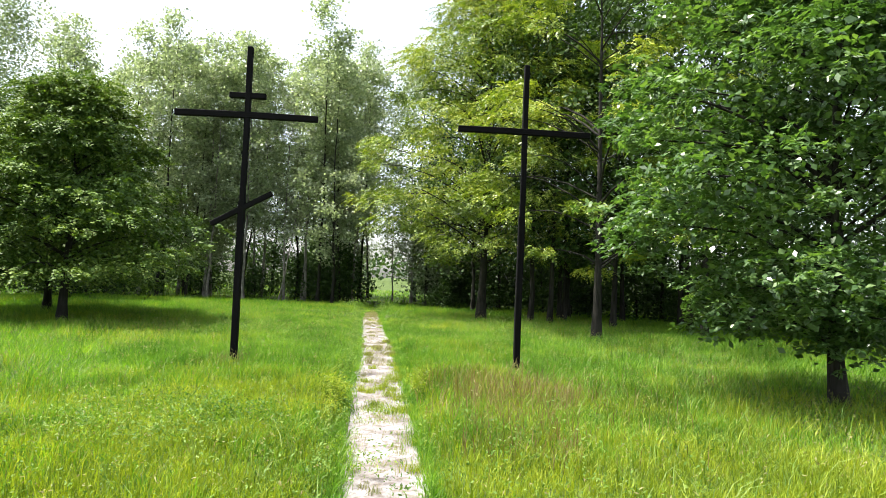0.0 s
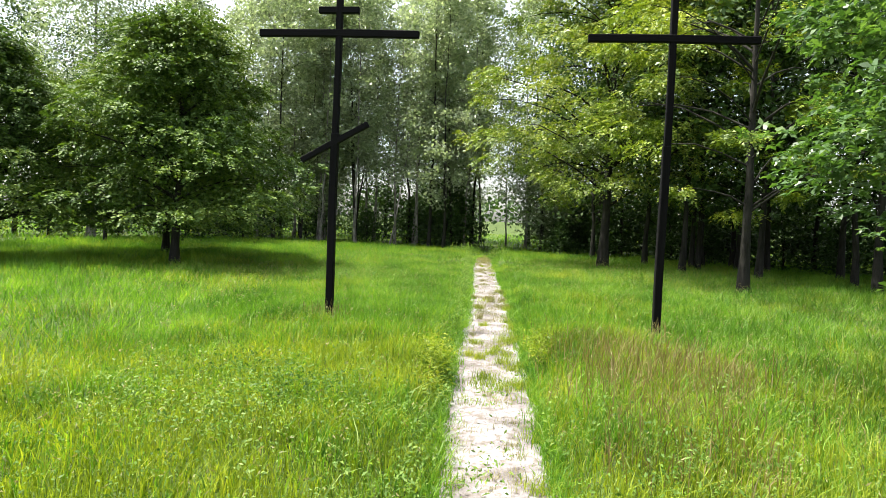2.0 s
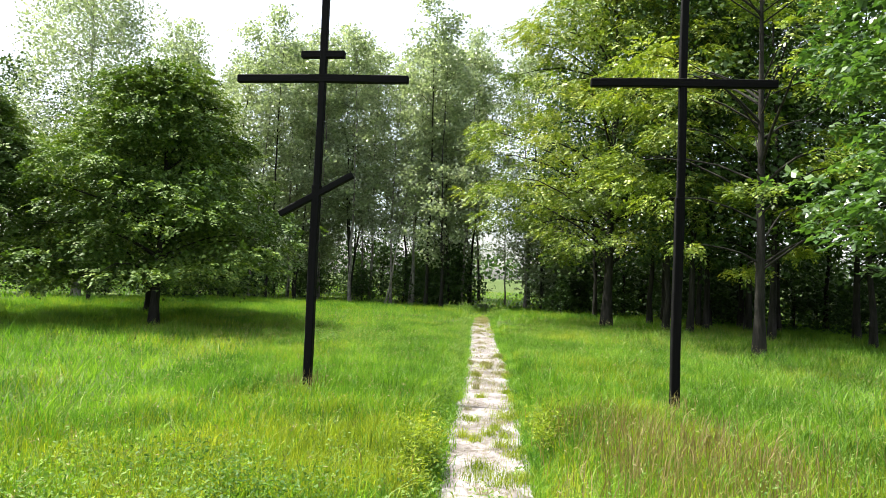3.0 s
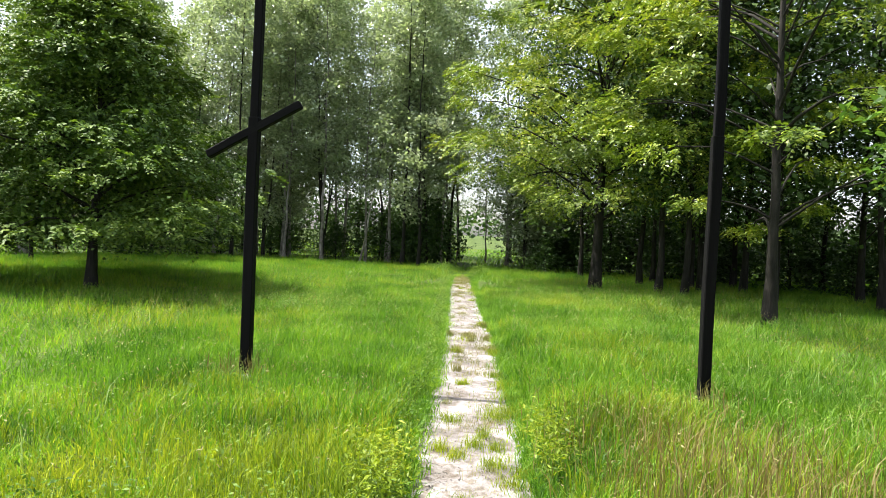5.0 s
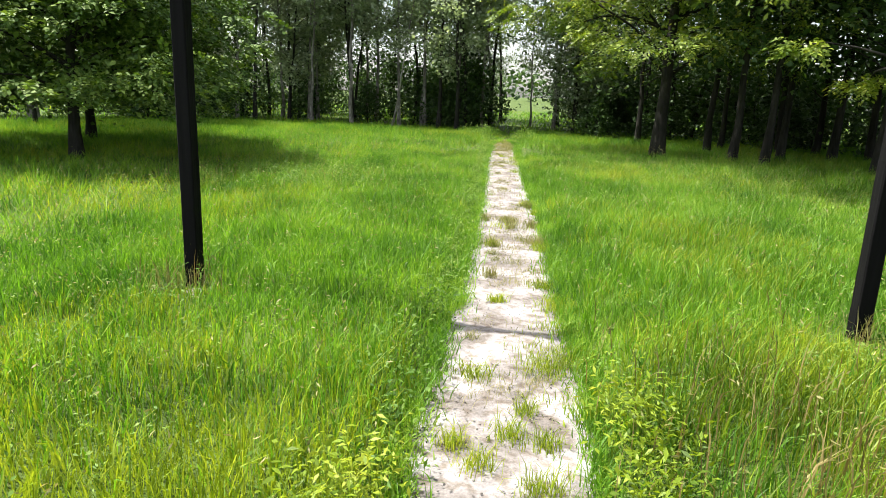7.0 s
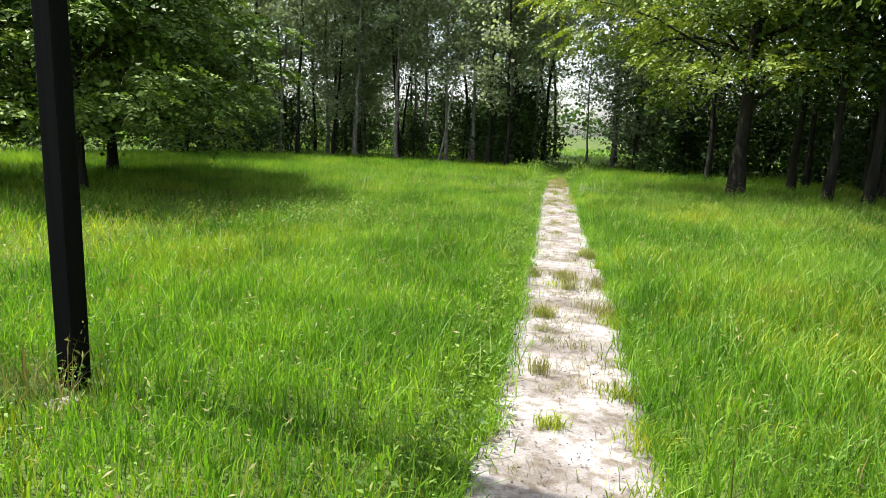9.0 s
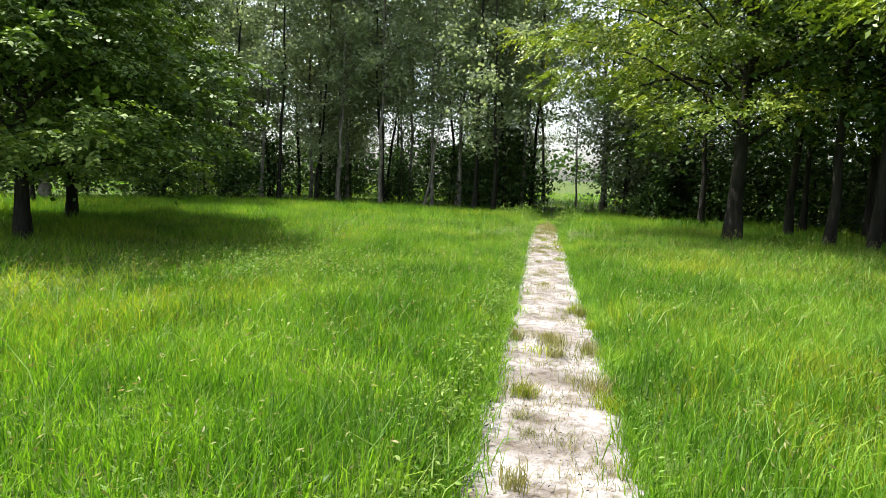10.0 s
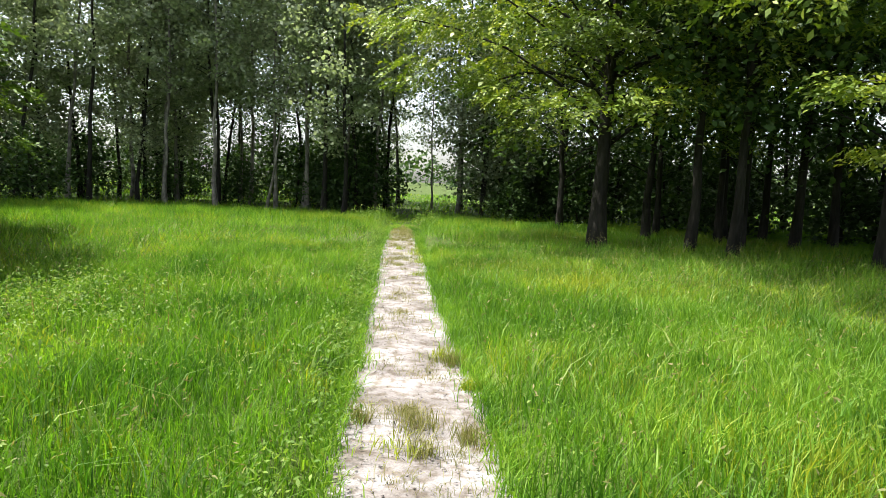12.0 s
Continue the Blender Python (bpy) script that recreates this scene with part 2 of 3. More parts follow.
def spray_cloud(rng, centres, trunk_xy, total, clump, flat, leaf, style, droop, narrow, fill):
    """Leaves set along short twigs (pinnate) or round twig tips (rosette), twigs gathered in clumps, with larger shaded leaves inside."""
    k = {"pinnate": 9, "rosette": 7}[style]
    m = max(1, int(total / (len(centres) * k)))
    c = np.repeat(centres, m, axis=0)
    t_xy = np.repeat(trunk_xy, m, axis=0)
    n = len(c)
    d = rng.normal(0, 1, (n, 3))
    d /= np.linalg.norm(d, axis=1)[:, None]
    size = np.repeat(rng.uniform(0.6, 1.3, len(centres)), m)[:, None]
    org = c + d * rng.uniform(0.15, 1, (n, 1)) ** 0.55 * clump * size * np.array([1, 1, flat])
    out = np.concatenate([org[:, :2] - t_xy, np.zeros((n, 1))], 1)
    out /= np.linalg.norm(out, axis=1)[:, None] + 1e-6
    head = out * 0.7 + (org - c) / clump * 0.5 + rng.normal(0, 0.5, (n, 3)) * np.array([1, 1, 0.45])
    head[:, 2] -= droop
    head /= np.linalg.norm(head, axis=1)[:, None]
    up = np.array([0, 0, 1.0]) + rng.normal(0, 0.32, (n, 3)) + out * 0.25
    side = np.cross(head, up)
    side /= np.linalg.norm(side, axis=1)[:, None] + 1e-9
    up = np.cross(side, head)
    i = np.arange(k)
    long_ = leaf * k * 0.30 * rng.uniform(0.7, 1.25, (n, 1, 1))
    H, S, U = head[:, None], side[:, None], up[:, None]
    if style == "pinnate":
        f = ((i + 0.5) / k)[None, :, None]
        sg = np.where(i % 2 == 0, 1.0, -1.0)[None, :, None] * np.where(i == k - 1, 0.15, 1.0)[None, :, None]
        root = org[:, None] + H * f * long_ - np.array([0, 0, 1.0]) * (f ** 2) * long_ * 0.35
        a = S * sg * 0.85 + H * 0.6 + rng.normal(0, 0.16, (n, k, 3))
        nrm = U + rng.normal(0, 0.38, (n, k, 3))
    else:
        th = (i * 2 * np.pi / k)[None] + rng.uniform(0, 2 * np.pi, (n, 1)) + rng.normal(0, 0.25, (n, k))
        C_, S_ = np.cos(th)[..., None], np.sin(th)[..., None]
        root = np.broadcast_to(org[:, None], (n, k, 3)) + rng.normal(0, leaf * 0.12, (n, k, 3))
        a = S * C_ + H * S_ + U * rng.uniform(-0.35, 0.4, (n, k, 1))
        nrm = U + rng.normal(0, 0.35, (n, k, 3))
    a = (a / (np.linalg.norm(a, axis=2, keepdims=True) + 1e-9)).reshape(-1, 3)
    root, nrm = root.reshape(-1, 3), nrm.reshape(-1, 3)
    b = np.cross(nrm, a)
    b /= np.linalg.norm(b, axis=1)[:, None] + 1e-9
    w = np.cross(a, b)
    s = (leaf * rng.uniform(0.65, 1.25, len(a)))[:, None]
    q = np.stack([root, root + a * s * 0.5 + b * s * narrow + w * s * 0.08, root + a * s - w * s * 0.1, root + a * s * 0.5 - b * s * narrow + w * s * 0.08], 1).reshape(-1, 3)
    if fill:
        j = rng.integers(0, len(centres), int(total * fill))
        pull = rng.uniform(0.25, 0.85, (len(j), 1))
        core = centres[j].copy()
        core[:, :2] = trunk_xy[j] + (core[:, :2] - trunk_xy[j]) * pull
        v, _ = leaf_cloud(rng, core, 1, clump * 0.6, 0.6, leaf * 1.2, 0, 0.7, 0.34)
        q = np.concatenate([q, v])
    return q, np.arange(len(q)).reshape(-1, 4)


def make_tree(name, label, seed, height, radius, base, trunk_r, leaves, leaf, leaf_mat, bark, clusters=260, per_spread=0.42,
              flat=0.45, lean=(0.0, 0.0), shape="round", droop=0.1, tilt=0.8, hollow=0.35, limbs=26, narrow=0.42, fork=1, category="tree", boughs=0, style="loose", clump=0.6, fill=0.15):
    rng = np.random.default_rng(seed)
    root = tagged(new(name), label, category)
    # trunk
    tubes = []
    stems = []
    for s in range(fork):
        k = 14
        f = np.linspace(0, 1, k)
        wob = np.cumsum(rng.normal(0, 0.024 * height / 8, (k, 2)), axis=0)
        spread_a = rng.uniform(0, 2 * np.pi)
        out = (0.0 if fork == 1 else 0.10 * height) * f ** 1.3
        xy = wob + np.array(lean)[None] * f[:, None] * height + np.stack([np.cos(spread_a) * out, np.sin(spread_a) * out], 1)
        xy -= xy[0]
        pts = np.concatenate([xy, (f * height * 0.96 - 0.12 * (f == 0))[:, None]], 1)
        rad = trunk_r * (1 - 0.93 * f ** 0.9)
        rad[0] *= 1.5
        rad[1] *= 1.08
        tubes.append(tube(pts, rad, 10))
        stems.append(pts)
    v, q = join_tubes(tubes)
    part("trunk", mesh_from("trunk", v, q, bark, True), root)

    def axis(z, stem):
        p = stems[stem]
        return np.stack([np.interp(z, p[:, 2], p[:, 0]), np.interp(z, p[:, 2], p[:, 1])], -1)

    # crown envelope
    def reach(f):
        if shape == "round":
            return np.clip(np.sin(np.pi * np.clip(0.16 + 0.84 * f, 0, 1)), 0.05, 1) ** 0.75
        if shape == "cone":
            return np.clip(1.08 - f, 0.08, 1) ** 0.75 * np.clip(0.72 + f * 2.5, 0, 1)
        if shape == "column":
            return np.clip(np.sin(np.pi * np.clip(0.1 + 0.87 * f, 0, 1)), 0.08, 1) ** 0.55
        if shape == "oak":
            return np.clip(1.04 - f, 0.05, 1) ** 0.6 * np.clip(0.45 + f * 3.0, 0, 1)
        if shape == "broad":
            return np.clip(1.04 - f, 0.05, 1) ** 0.62 * np.clip(0.8 + f * 1.6, 0, 1)
        return np.clip(np.sin(np.pi * np.clip(0.3 + 0.68 * f, 0, 1)), 0.05, 1) ** 0.6

    f = rng.uniform(0, 1, clusters) ** 0.9
    ang = rng.uniform(0, 2 * np.pi, clusters)
    rr = np.sqrt(rng.uniform(hollow ** 2, 1, clusters))
    lobes = 0.82 + 0.36 * vnoise(ang * 1.3 + 9, f * 4.0 + seed, seed)
    d = radius * reach(f) * rr * lobes
    z = base + f * (height - base) + rng.normal(0, 0.15, clusters)
    stem = rng.integers(0, fork, clusters)
    ax = np.stack([axis(zz, s) for zz, s in zip(z, stem)])
    cen = np.stack([ax[:, 0] + np.cos(ang) * d, ax[:, 1] + np.sin(ang) * d, z - droop * d * 0.5], 1)
    # limbs of their own, then the joined twigs
    twigs = []
    pick = rng.choice(clusters, min(limbs, clusters), replace=False)
    for n_, i in enumerate(pick):
        drop = rng.uniform(0.25, 0.6) * d[i]
        z0 = np.clip(z[i] - drop, base * 0.75, height * 0.93)
        p0 = np.array([*axis(z0, stem[i]), z0])
        p1 = cen[i]
        g = np.linspace(0, 1, 5)[:, None]
        mid = p0 + (p1 - p0) * g + np.array([0, 0, 1]) * np.sin(g * np.pi) * 0.12 * d[i] + rng.normal(0, 0.03, (5, 3)) * g
        r0 = max(trunk_r * (0.42 if n_ < boughs else 0.28) * (1 - 0.6 * z0 / height), 0.010)
        t_ = tube(mid, np.linspace(r0, r0 * 0.25, 5), 6 if n_ < boughs else 4)
        if n_ < boughs:
            part("limb", mesh_from("limb", *t_, bark, True), root)
        else:
            twigs.append(t_)
    v, q = join_tubes(twigs)
    tagged(part("brushwood", mesh_from("brushwood", v, q, bark, True), root), kind="stuff")
    per = max(1, leaves // clusters)
    if style == "loose":
        v, q = leaf_cloud(rng, cen, per, per_spread, flat, leaf, droop * 0.5, tilt, narrow)
    else:
        v, q = spray_cloud(rng, cen, ax, leaves, clump, flat, leaf, style, droop, narrow, fill)
    v[:, 2] = np.maximum(v[:, 2], 0.15)
    part("crown", mesh_from("crown", v, q, leaf_mat), root)
    return root


# ---- ground and path ----
def spaced(fine_lo, fine_hi, step, far_lo, far_hi):
    mid = np.arange(fine_lo, fine_hi + 1e-6, step)
    lo = fine_lo - np.geomspace(step, fine_lo - far_lo, 26)[::-1]
    hi = fine_hi + np.geomspace(step, far_hi - fine_hi, 26)
    return np.concatenate([lo, mid, hi])


gx = spaced(-4.2, 0.8, 0.085, -900, 900)
gy = spaced(-4.0, 36.0, 0.22, -900, 1600)
X, Y = np.meshgrid(gx, gy)
Z = ground_z(X, Y)
nx = len(gx)
i, j = np.meshgrid(np.arange(len(gy) - 1), np.arange(nx - 1), indexing="ij")
a = (i * nx + j).ravel()
quads = np.stack([a, a + 1, a + nx + 1, a + nx], 1)
ground = new("ground", mesh_from("ground", np.stack([X, Y, Z], -1), quads, M_SOIL, True))
tagged(ground, "wide grassy meadow ground running out to far fields", "ground", kind="structure")

ys = np.arange(-4.0, 31.5, 0.07)
across = np.linspace(-1, 1, 15)
U, V = np.meshgrid(across, ys)
taper = np.clip((31.8 - V) / 2.5, 0.25, 1)
side = (1 - 0.14 * np.clip((8.5 - V) / 2, 0, 1)) * np.where(U > 0, path_half(V + 40), path_half(V)) * taper
PX = path_x(V) + U * side
PZ = -0.085 + 0.022 + 0.012 * (vnoise(PX * 7, V * 7, 3) - 0.5) + 0.02 * (vnoise(PX * 2, V * 2, 4) - 0.5) - 0.012 * np.abs(U) ** 4
i, j = np.meshgrid(np.arange(len(ys) - 1), np.arange(len(across) - 1), indexing="ij")
a = (i * len(across) + j).ravel()
quads = np.stack([a, a + 1, a + len(across) + 1, a + len(across)], 1)
footpath = new("footpath", mesh_from("footpath", np.stack([PX, V, PZ], -1), quads, M_SAND, True))
tagged(footpath, "trodden pale sandy footpath worn into the meadow", "path", kind="structure")


# ---- crosses ----
def timber(length, width, depth, seed, along):
    """A squared timber with softened, slightly uneven edges, along z or x."""
    bm = bmesh.new()
    bmesh.ops.create_cube(bm, size=1.0)
    for v in bm.verts:
        v.co = Vector((v.co.x * width, v.co.y * depth, v.co.z * length))
    long_edges = [e for e in bm.edges if abs((e.verts[0].co - e.verts[1].co).z) > length * 0.5]
    bmesh.ops.subdivide_edges(bm, edges=long_edges, cuts=max(3, int(length / 0.25)))
    bmesh.ops.bevel(bm, geom=list(bm.edges), offset=0.009, segments=1, affect="EDGES")
    rng = random.Random(seed)
    for v in bm.verts:
        w = 0.004 * math.sin(v.co.z * 2.3 + seed) + rng.uniform(-0.0015, 0.0015)
        v.co.x += w
        v.co.y += 0.004 * math.sin(v.co.z * 1.7 + seed * 2)
    if along == "x":
        bmesh.ops.transform(bm, matrix=Matrix.Rotation(radians(90), 4, "Y"), verts=bm.verts)
    return bm


def from_bm(bm, name, mat):
    me = bpy.data.meshes.new(name)
    bm.to_mesh(me)
    bm.free()
    me.materials.append(mat)
    return me


def wooden_cross(x, y, height, seam, bars, label, seed):
    """A square post in two lengths, the upper one slimmer, with bars let through it."""
    root = tagged(new("wooden_cross"), label, "cross", "crosses in the meadow")
    root.location = (x, y, 0)
    low = part("lower_post", from_bm(timber(seam + 0.5, 0.107, 0.107, seed, "z"), "lower_post", M_POST), root)
    low.location = (0, 0, (seam - 0.5) / 2)
    top = part("upper_post", from_bm(timber(height - seam + 0.02, 0.09, 0.09, seed + 5, "z"), "upper_post", M_POST), root)
    top.location = (0.006, 0, (height + seam) / 2)
    for k, (z, length, width, turn, shift) in enumerate(bars):
        bar = part("crossbar", from_bm(timber(length, width, 0.085, seed + k + 1, "x"), "crossbar", M_BAR), root)
        bar.location = (shift, -0.006, z)
        bar.rotation_euler = (0, radians(turn), 0)
    return root


wooden_cross(-3.92, 12.0, 5.29, 2.70, [(4.465, 0.60, 0.095, 0, 0.0), (4.135, 2.36, 0.105, 0, 0.0), (2.57, 1.12, 0.085, -30, 0.0)],
             "tall black-stained timber cross with three bars, lowest slanted", 3)
wooden_cross(0.775, 12.0, 5.27, 2.66, [(4.115, 2.29, 0.105, 0, 0.0)], "tall black-stained timber cross with one bar", 11)

bm = bmesh.new()
bmesh.ops.create_icosphere(bm, subdivisions=2, radius=0.5)
for v in bm.verts:
    v.co = Vector((v.co.x * 0.2, v.co.y * 0.15, v.co.z * 0.12)) * (0.85 + 0.3 * noise.noise(v.co * 3))
footing = new("stone", from_bm(bm, "stone", M_STONE))
footing.location = (-3.80, 11.80, 0.01)
tagged(footing, "small pale stone half sunk in grass beside a post", "stone")


# ---- single trees of the meadow ----
def place(tree, x, y, turn=0.0, size=1.0):
    tree.matrix_basis = pose(x, y, float(ground_z(x, y)), 0, 0, turn)
    tree.scale = (size, size, size)
    return tree


def again(tree, x, y, turn, size=1.0, tall=1.0, lean=0.0):
    c = copy_thing(tree, pose(x, y, float(ground_z(x, y)) - 0.05, lean, 0, turn))
    c.scale = (size, size, size * tall)
    return c


oak = place(make_tree("oak_tree", "broad young oak with dark glossy leaves hanging low", 21, 9.4, 3.7, 1.05, 0.11, 92000, 0.1, M_OAK, M_BARK,
                      clusters=420, flat=0.6, shape="oak", hollow=0.3, limbs=80, narrow=0.27, droop=0.15, boughs=16, style="rosette", clump=0.46, fill=0.28), 4.9, 9.75)

hornbeam = place(make_tree("hornbeam_tree", "dense dark green meadow tree with sunlit top", 31, 6.5, 3.9, 1.45, 0.12, 56000, 0.095, M_LINDEN, M_BARK,
                           clusters=380, flat=0.4, shape="broad", hollow=0.45, limbs=60, droop=0.16, narrow=0.3, boughs=14, style="pinnate", clump=0.45, fill=0.45), -10.3, 19.2)
again(hornbeam, -12.6, 22.8, 140, 1.0)
again(hornbeam, -14.9, 18.4, 250, 0.95, 0.95)

robinia = place(make_tree("robinia_tree", "tall robinia with layered yellow-green feathery sprays", 44, 13.5, 5.3, 2.9, 0.17, 84000, 0.108, M_ROBINIA, M_BARK,
                          clusters=190, flat=0.4, shape="round", hollow=0.4, limbs=90, droop=0.3, narrow=0.25, boughs=18, style="pinnate", clump=0.75, fill=0.22), 1.95, 26.4)
robinia_b = place(make_tree("robinia_tree", "robinia at the wood's edge with low feathery sprays", 45, 12.0, 3.9, 2.4, 0.12, 30000, 0.11, M_ROBINIA, M_BARK,
                            clusters=76, flat=0.3, shape="dome", hollow=0.55, limbs=40, droop=0.25, narrow=0.24, boughs=12, style="pinnate", clump=0.6, fill=0.0), 4.3, 19.0)

# ---- the wood on both sides ----
aspens = []
for k in range(4):
    aspens.append(make_tree("aspen_tree", "slender woodland tree with grey-green leaves and thin trunk", 60 + k, 14.6 + 0.5 * k, 1.85, (2.4, 4.6, 3.4, 5.4)[k], 0.085, 4900, 0.165, M_ASPEN,
                            M_PALEBARK if k in (1, 2) else M_BARK, clusters=52, per_spread=0.33, flat=0.7, shape="column", hollow=0.25, limbs=30,
                            lean=(0.02 * (k - 1.5), 0.015), droop=0.05, tilt=1.0, category="tree"))
rng = np.random.default_rng(5)
spots = []
tries = 0
spots += [(-4.75, 34.9), (-5.6, 35.6), (-3.9, 37.4), (-3.7, 41.5)]
while len(spots) < 40 and tries < 6000:
    tries += 1
    x, y = rng.uniform(-20, -4.4), rng.uniform(35.2, 42.5)
    if y < 36.5 + 0.25 * max(0, -9 - x) and rng.uniform() < 0.35:
        continue
    if all((x - a) ** 2 + (y - b) ** 2 > 0.85 for a, b in spots):
        spots.append((x, y))
used = set()
for n_, (x, y) in enumerate(spots):
    k = int(rng.integers(0, 4))
    turn, size, tall = rng.uniform(0, 360), rng.uniform(0.82, 1.04), rng.uniform(0.92, 1.06)
    if k not in used:
        used.add(k)
        place(aspens[k], x, y, turn, size)
    else:
        again(aspens[k], x, y, turn, size, tall, float(rng.normal(0, 2.6)))
thin = make_tree("leaning_sapling", "thin pale leaning sapling at the wood's edge", 77, 7.5, 0.8, 3.2, 0.05, 900, 0.16, M_ASPEN, M_PALEBARK, clusters=40,
                 per_spread=0.3, shape="column", limbs=12, lean=(0.16, 0.0))
place(thin, -7.6, 35.3)

dark = []
for k in range(3):
    dark.append(make_tree("woodland_tree", "dark leafy woodland tree with bare lower trunk", 90 + k, 12.5 + k, 3.1, (2.1, 2.5, 4.4)[k], 0.10, 5800, 0.19, M_WOODLEAF, M_BARK, narrow=0.3,
                          clusters=110, per_spread=0.55, flat=0.4, shape="round", hollow=0.2, limbs=44, droop=0.1, tilt=0.9))
DARK = [(3.8, 25.9), (4.4, 25.2), (6.3, 23.6), (7.0, 27.6), (5.4, 27.0), (8.4, 21.0), (9.6, 25.5), (7.7, 30.5), (2.3, 32.4), (4.9, 31.2), (10.8, 30.2), (13.0, 26.5), (12.6, 21.5), (1.2, 37.0), (4.2, 36.8), (7.5, 36.5),
        (11.0, 35.5), (15.5, 31.5), (16.8, 24.5), (-0.3, 44.5), (3.0, 44.0), (8.0, 43.5), (14.0, 41.0), (19.5, 37.0), (21.0, 29.0), (10.2, 17.4), (14.5, 16.5)]
for k, (x, y) in enumerate(DARK):
    tr, turn = dark[2 - k if k < 2 else (0 if k == 2 else k % 2)], float(rng.uniform(0, 360))
    if k in (0, 1, 2):
        place(tr, x, y, turn)
    else:
        again(tr, x, y, turn, float(rng.uniform(0.85, 1.1)), float(rng.uniform(0.9, 1.1)))
birch = place(make_tree("weeping_birch", "tall weeping birch with thin hanging twigs", 120, 15.5, 3.4, 3.4, 0.16, 34000, 0.13, M_ASPEN, M_PALEBARK, clusters=300,
                        per_spread=0.3, flat=1.9, shape="column", hollow=0.2, limbs=60, droop=0.5, tilt=1.2), -20.6, 30.5)
for x, y, s in [(4.0, 29.3, 1.0), (5.6, 28.6, 0.9), (6.4, 30.0, 1.0), (8.2, 28.0, 1.0), (9.0, 23.4, 0.95), (2.9, 35.0, 0.9), (11.6, 24.2, 1.0), (0.75, 36.2, 0.6)]:
    again(dark[2], x, y, float(rng.uniform(0, 360)), s, 1.0, float(rng.normal(0, 2.5)))
# trees standing apart behind the meadow trees
for x, y, s in [(-19.0, 34.5, 0.8), (-21.5, 38.0, 0.85), (-24.5, 43.0, 0.9), (-20.3, 43.5, 0.8), (-28.0, 39.0, 0.9), (-17.2, 26.5, 0.62), (-21.0, 22.0, 0.7), (-24.0, 30.0, 0.85)]:
    again(dark[int(rng.integers(0, 2))], x, y, float(rng.uniform(0, 360)), s)

shrub = make_tree("shrub", "low dark green shrub under the trees", 101, 2.2, 1.1, 0.1, 0.035, 1700, 0.14, M_WOODLEAF, M_BARK, clusters=70, per_spread=0.26, flat=0.6,
                  shape="round", limbs=30, fork=3, category="shrub")
place(shrub, -4.9, 36.6)
for x, y, s in [(-5.1, 39.2, 1.5), (0.9, 39.2, 1.2), (1.3, 42.0, 1.6), (-14.6, 33.5, 1.0), (-16.8, 32.0, 1.1), (-18.6, 34.0, 1.2), (-20.6, 32.6, 1.1), (-22.8, 30.6, 1.3), (-25.0, 28.0, 1.2), (-22.6, 26.0, 1.0), (1.6, 38.6, 1.2), (2.9, 39.4, 1.4), (4.3, 38.9, 1.3), (5.8, 39.6, 1.5), (7.2, 38.8, 1.4), (-4.1, 37.6, 1.25), (-5.8, 37.5, 1.0), (-9.5, 38.5, 0.8), (-12.5, 38.8, 0.9), (-15.6, 38.4, 1.1), (-17.5, 37.0, 1.0), (0.9, 33.5, 0.7), (3.2, 34.0, 1.0),
                (6.0, 33.5, 1.2), (8.6, 33.2, 1.2), (11.5, 32.5, 1.3), (13.8, 29.5, 1.2), (10.5, 27.6, 0.8), (-7.4, 39.6, 1.1), (16.5, 28.0, 1.3), (7.0, 31.8, 1.1), (9.4, 29.6, 1.2), (12.2, 28.2, 1.4), (14.8, 25.8, 1.4), (9.0, 36.0, 1.6), (5.5, 38.0, 1.5), (12.5, 36.5, 1.7), (17.5, 33.0, 1.7)]:
    again(shrub, x, y, float(rng.uniform(0, 360)), s)
silver = make_tree("silver_shrub", "tall pale silvery-leaved shrub at the path's end", 103, 6.2, 1.5, 0.8, 0.06, 6500, 0.15, M_SILVER, M_BARK, clusters=130, per_spread=0.35,
                   flat=0.6, shape="round", limbs=40, fork=3, category="shrub")
place(silver, 0.1, 36.0)
again(silver, -17.6, 36.0, 70, 0.8)
again(aspens[1], -1.75, 42.0, 30, 0.6)
again(aspens[1], -0.6, 40.2, 75, 0.95)
again(aspens[3], -3.4, 44.0, 110, 1.0)
again(aspens[3], -3.7, 39.8, 260, 0.95)
again(dark[0], 1.0, 48.0, 80, 0.8)
again(aspens[0], -4.6, 52.0, 200, 0.75)
again(dark[1], -5.8, 47.0, 20, 0.9)

for k in range(32):
    again(shrub, float(rng.uniform(-24, -3.8)) if k % 2 == 0 else float(rng.uniform(2, 22)), float(rng.uniform(43, 50)) if k % 2 == 0 else float(rng.uniform(37, 46)),
          float(rng.uniform(0, 360)), float(rng.uniform(1.0, 1.7)))

for k in range(7):
    again(dark[k % 2], -20.0 + 2.4 * k + float(rng.uniform(-0.6, 0.6)), float(rng.uniform(47, 53)), float(rng.uniform(0, 360)), 0.9)

# ---- far woods ----
rng = np.random.default_rng(8)
n = 15000
ang = rng.uniform(0, 2 * np.pi, n)
dist = rng.uniform(210, 250, n)
h = (5 + 9 * vnoise(ang * 40, 0, 3)) * rng.uniform(0, 1, n) ** 0.7
cen = np.stack([np.sin(ang) * dist, np.cos(ang) * dist + 20, h + 0.5], 1)
v, q = leaf_cloud(rng, cen, 2, 1.5, 0.8, 1.9, 0, 1.0)
v[:, 2] = np.maximum(v[:, 2], 0)
far = new("far_woods", mesh_from("far_woods", v, q, M_WOODLEAF))
tagged(far, "distant line of green woods round the fields", "woods", kind="stuff")


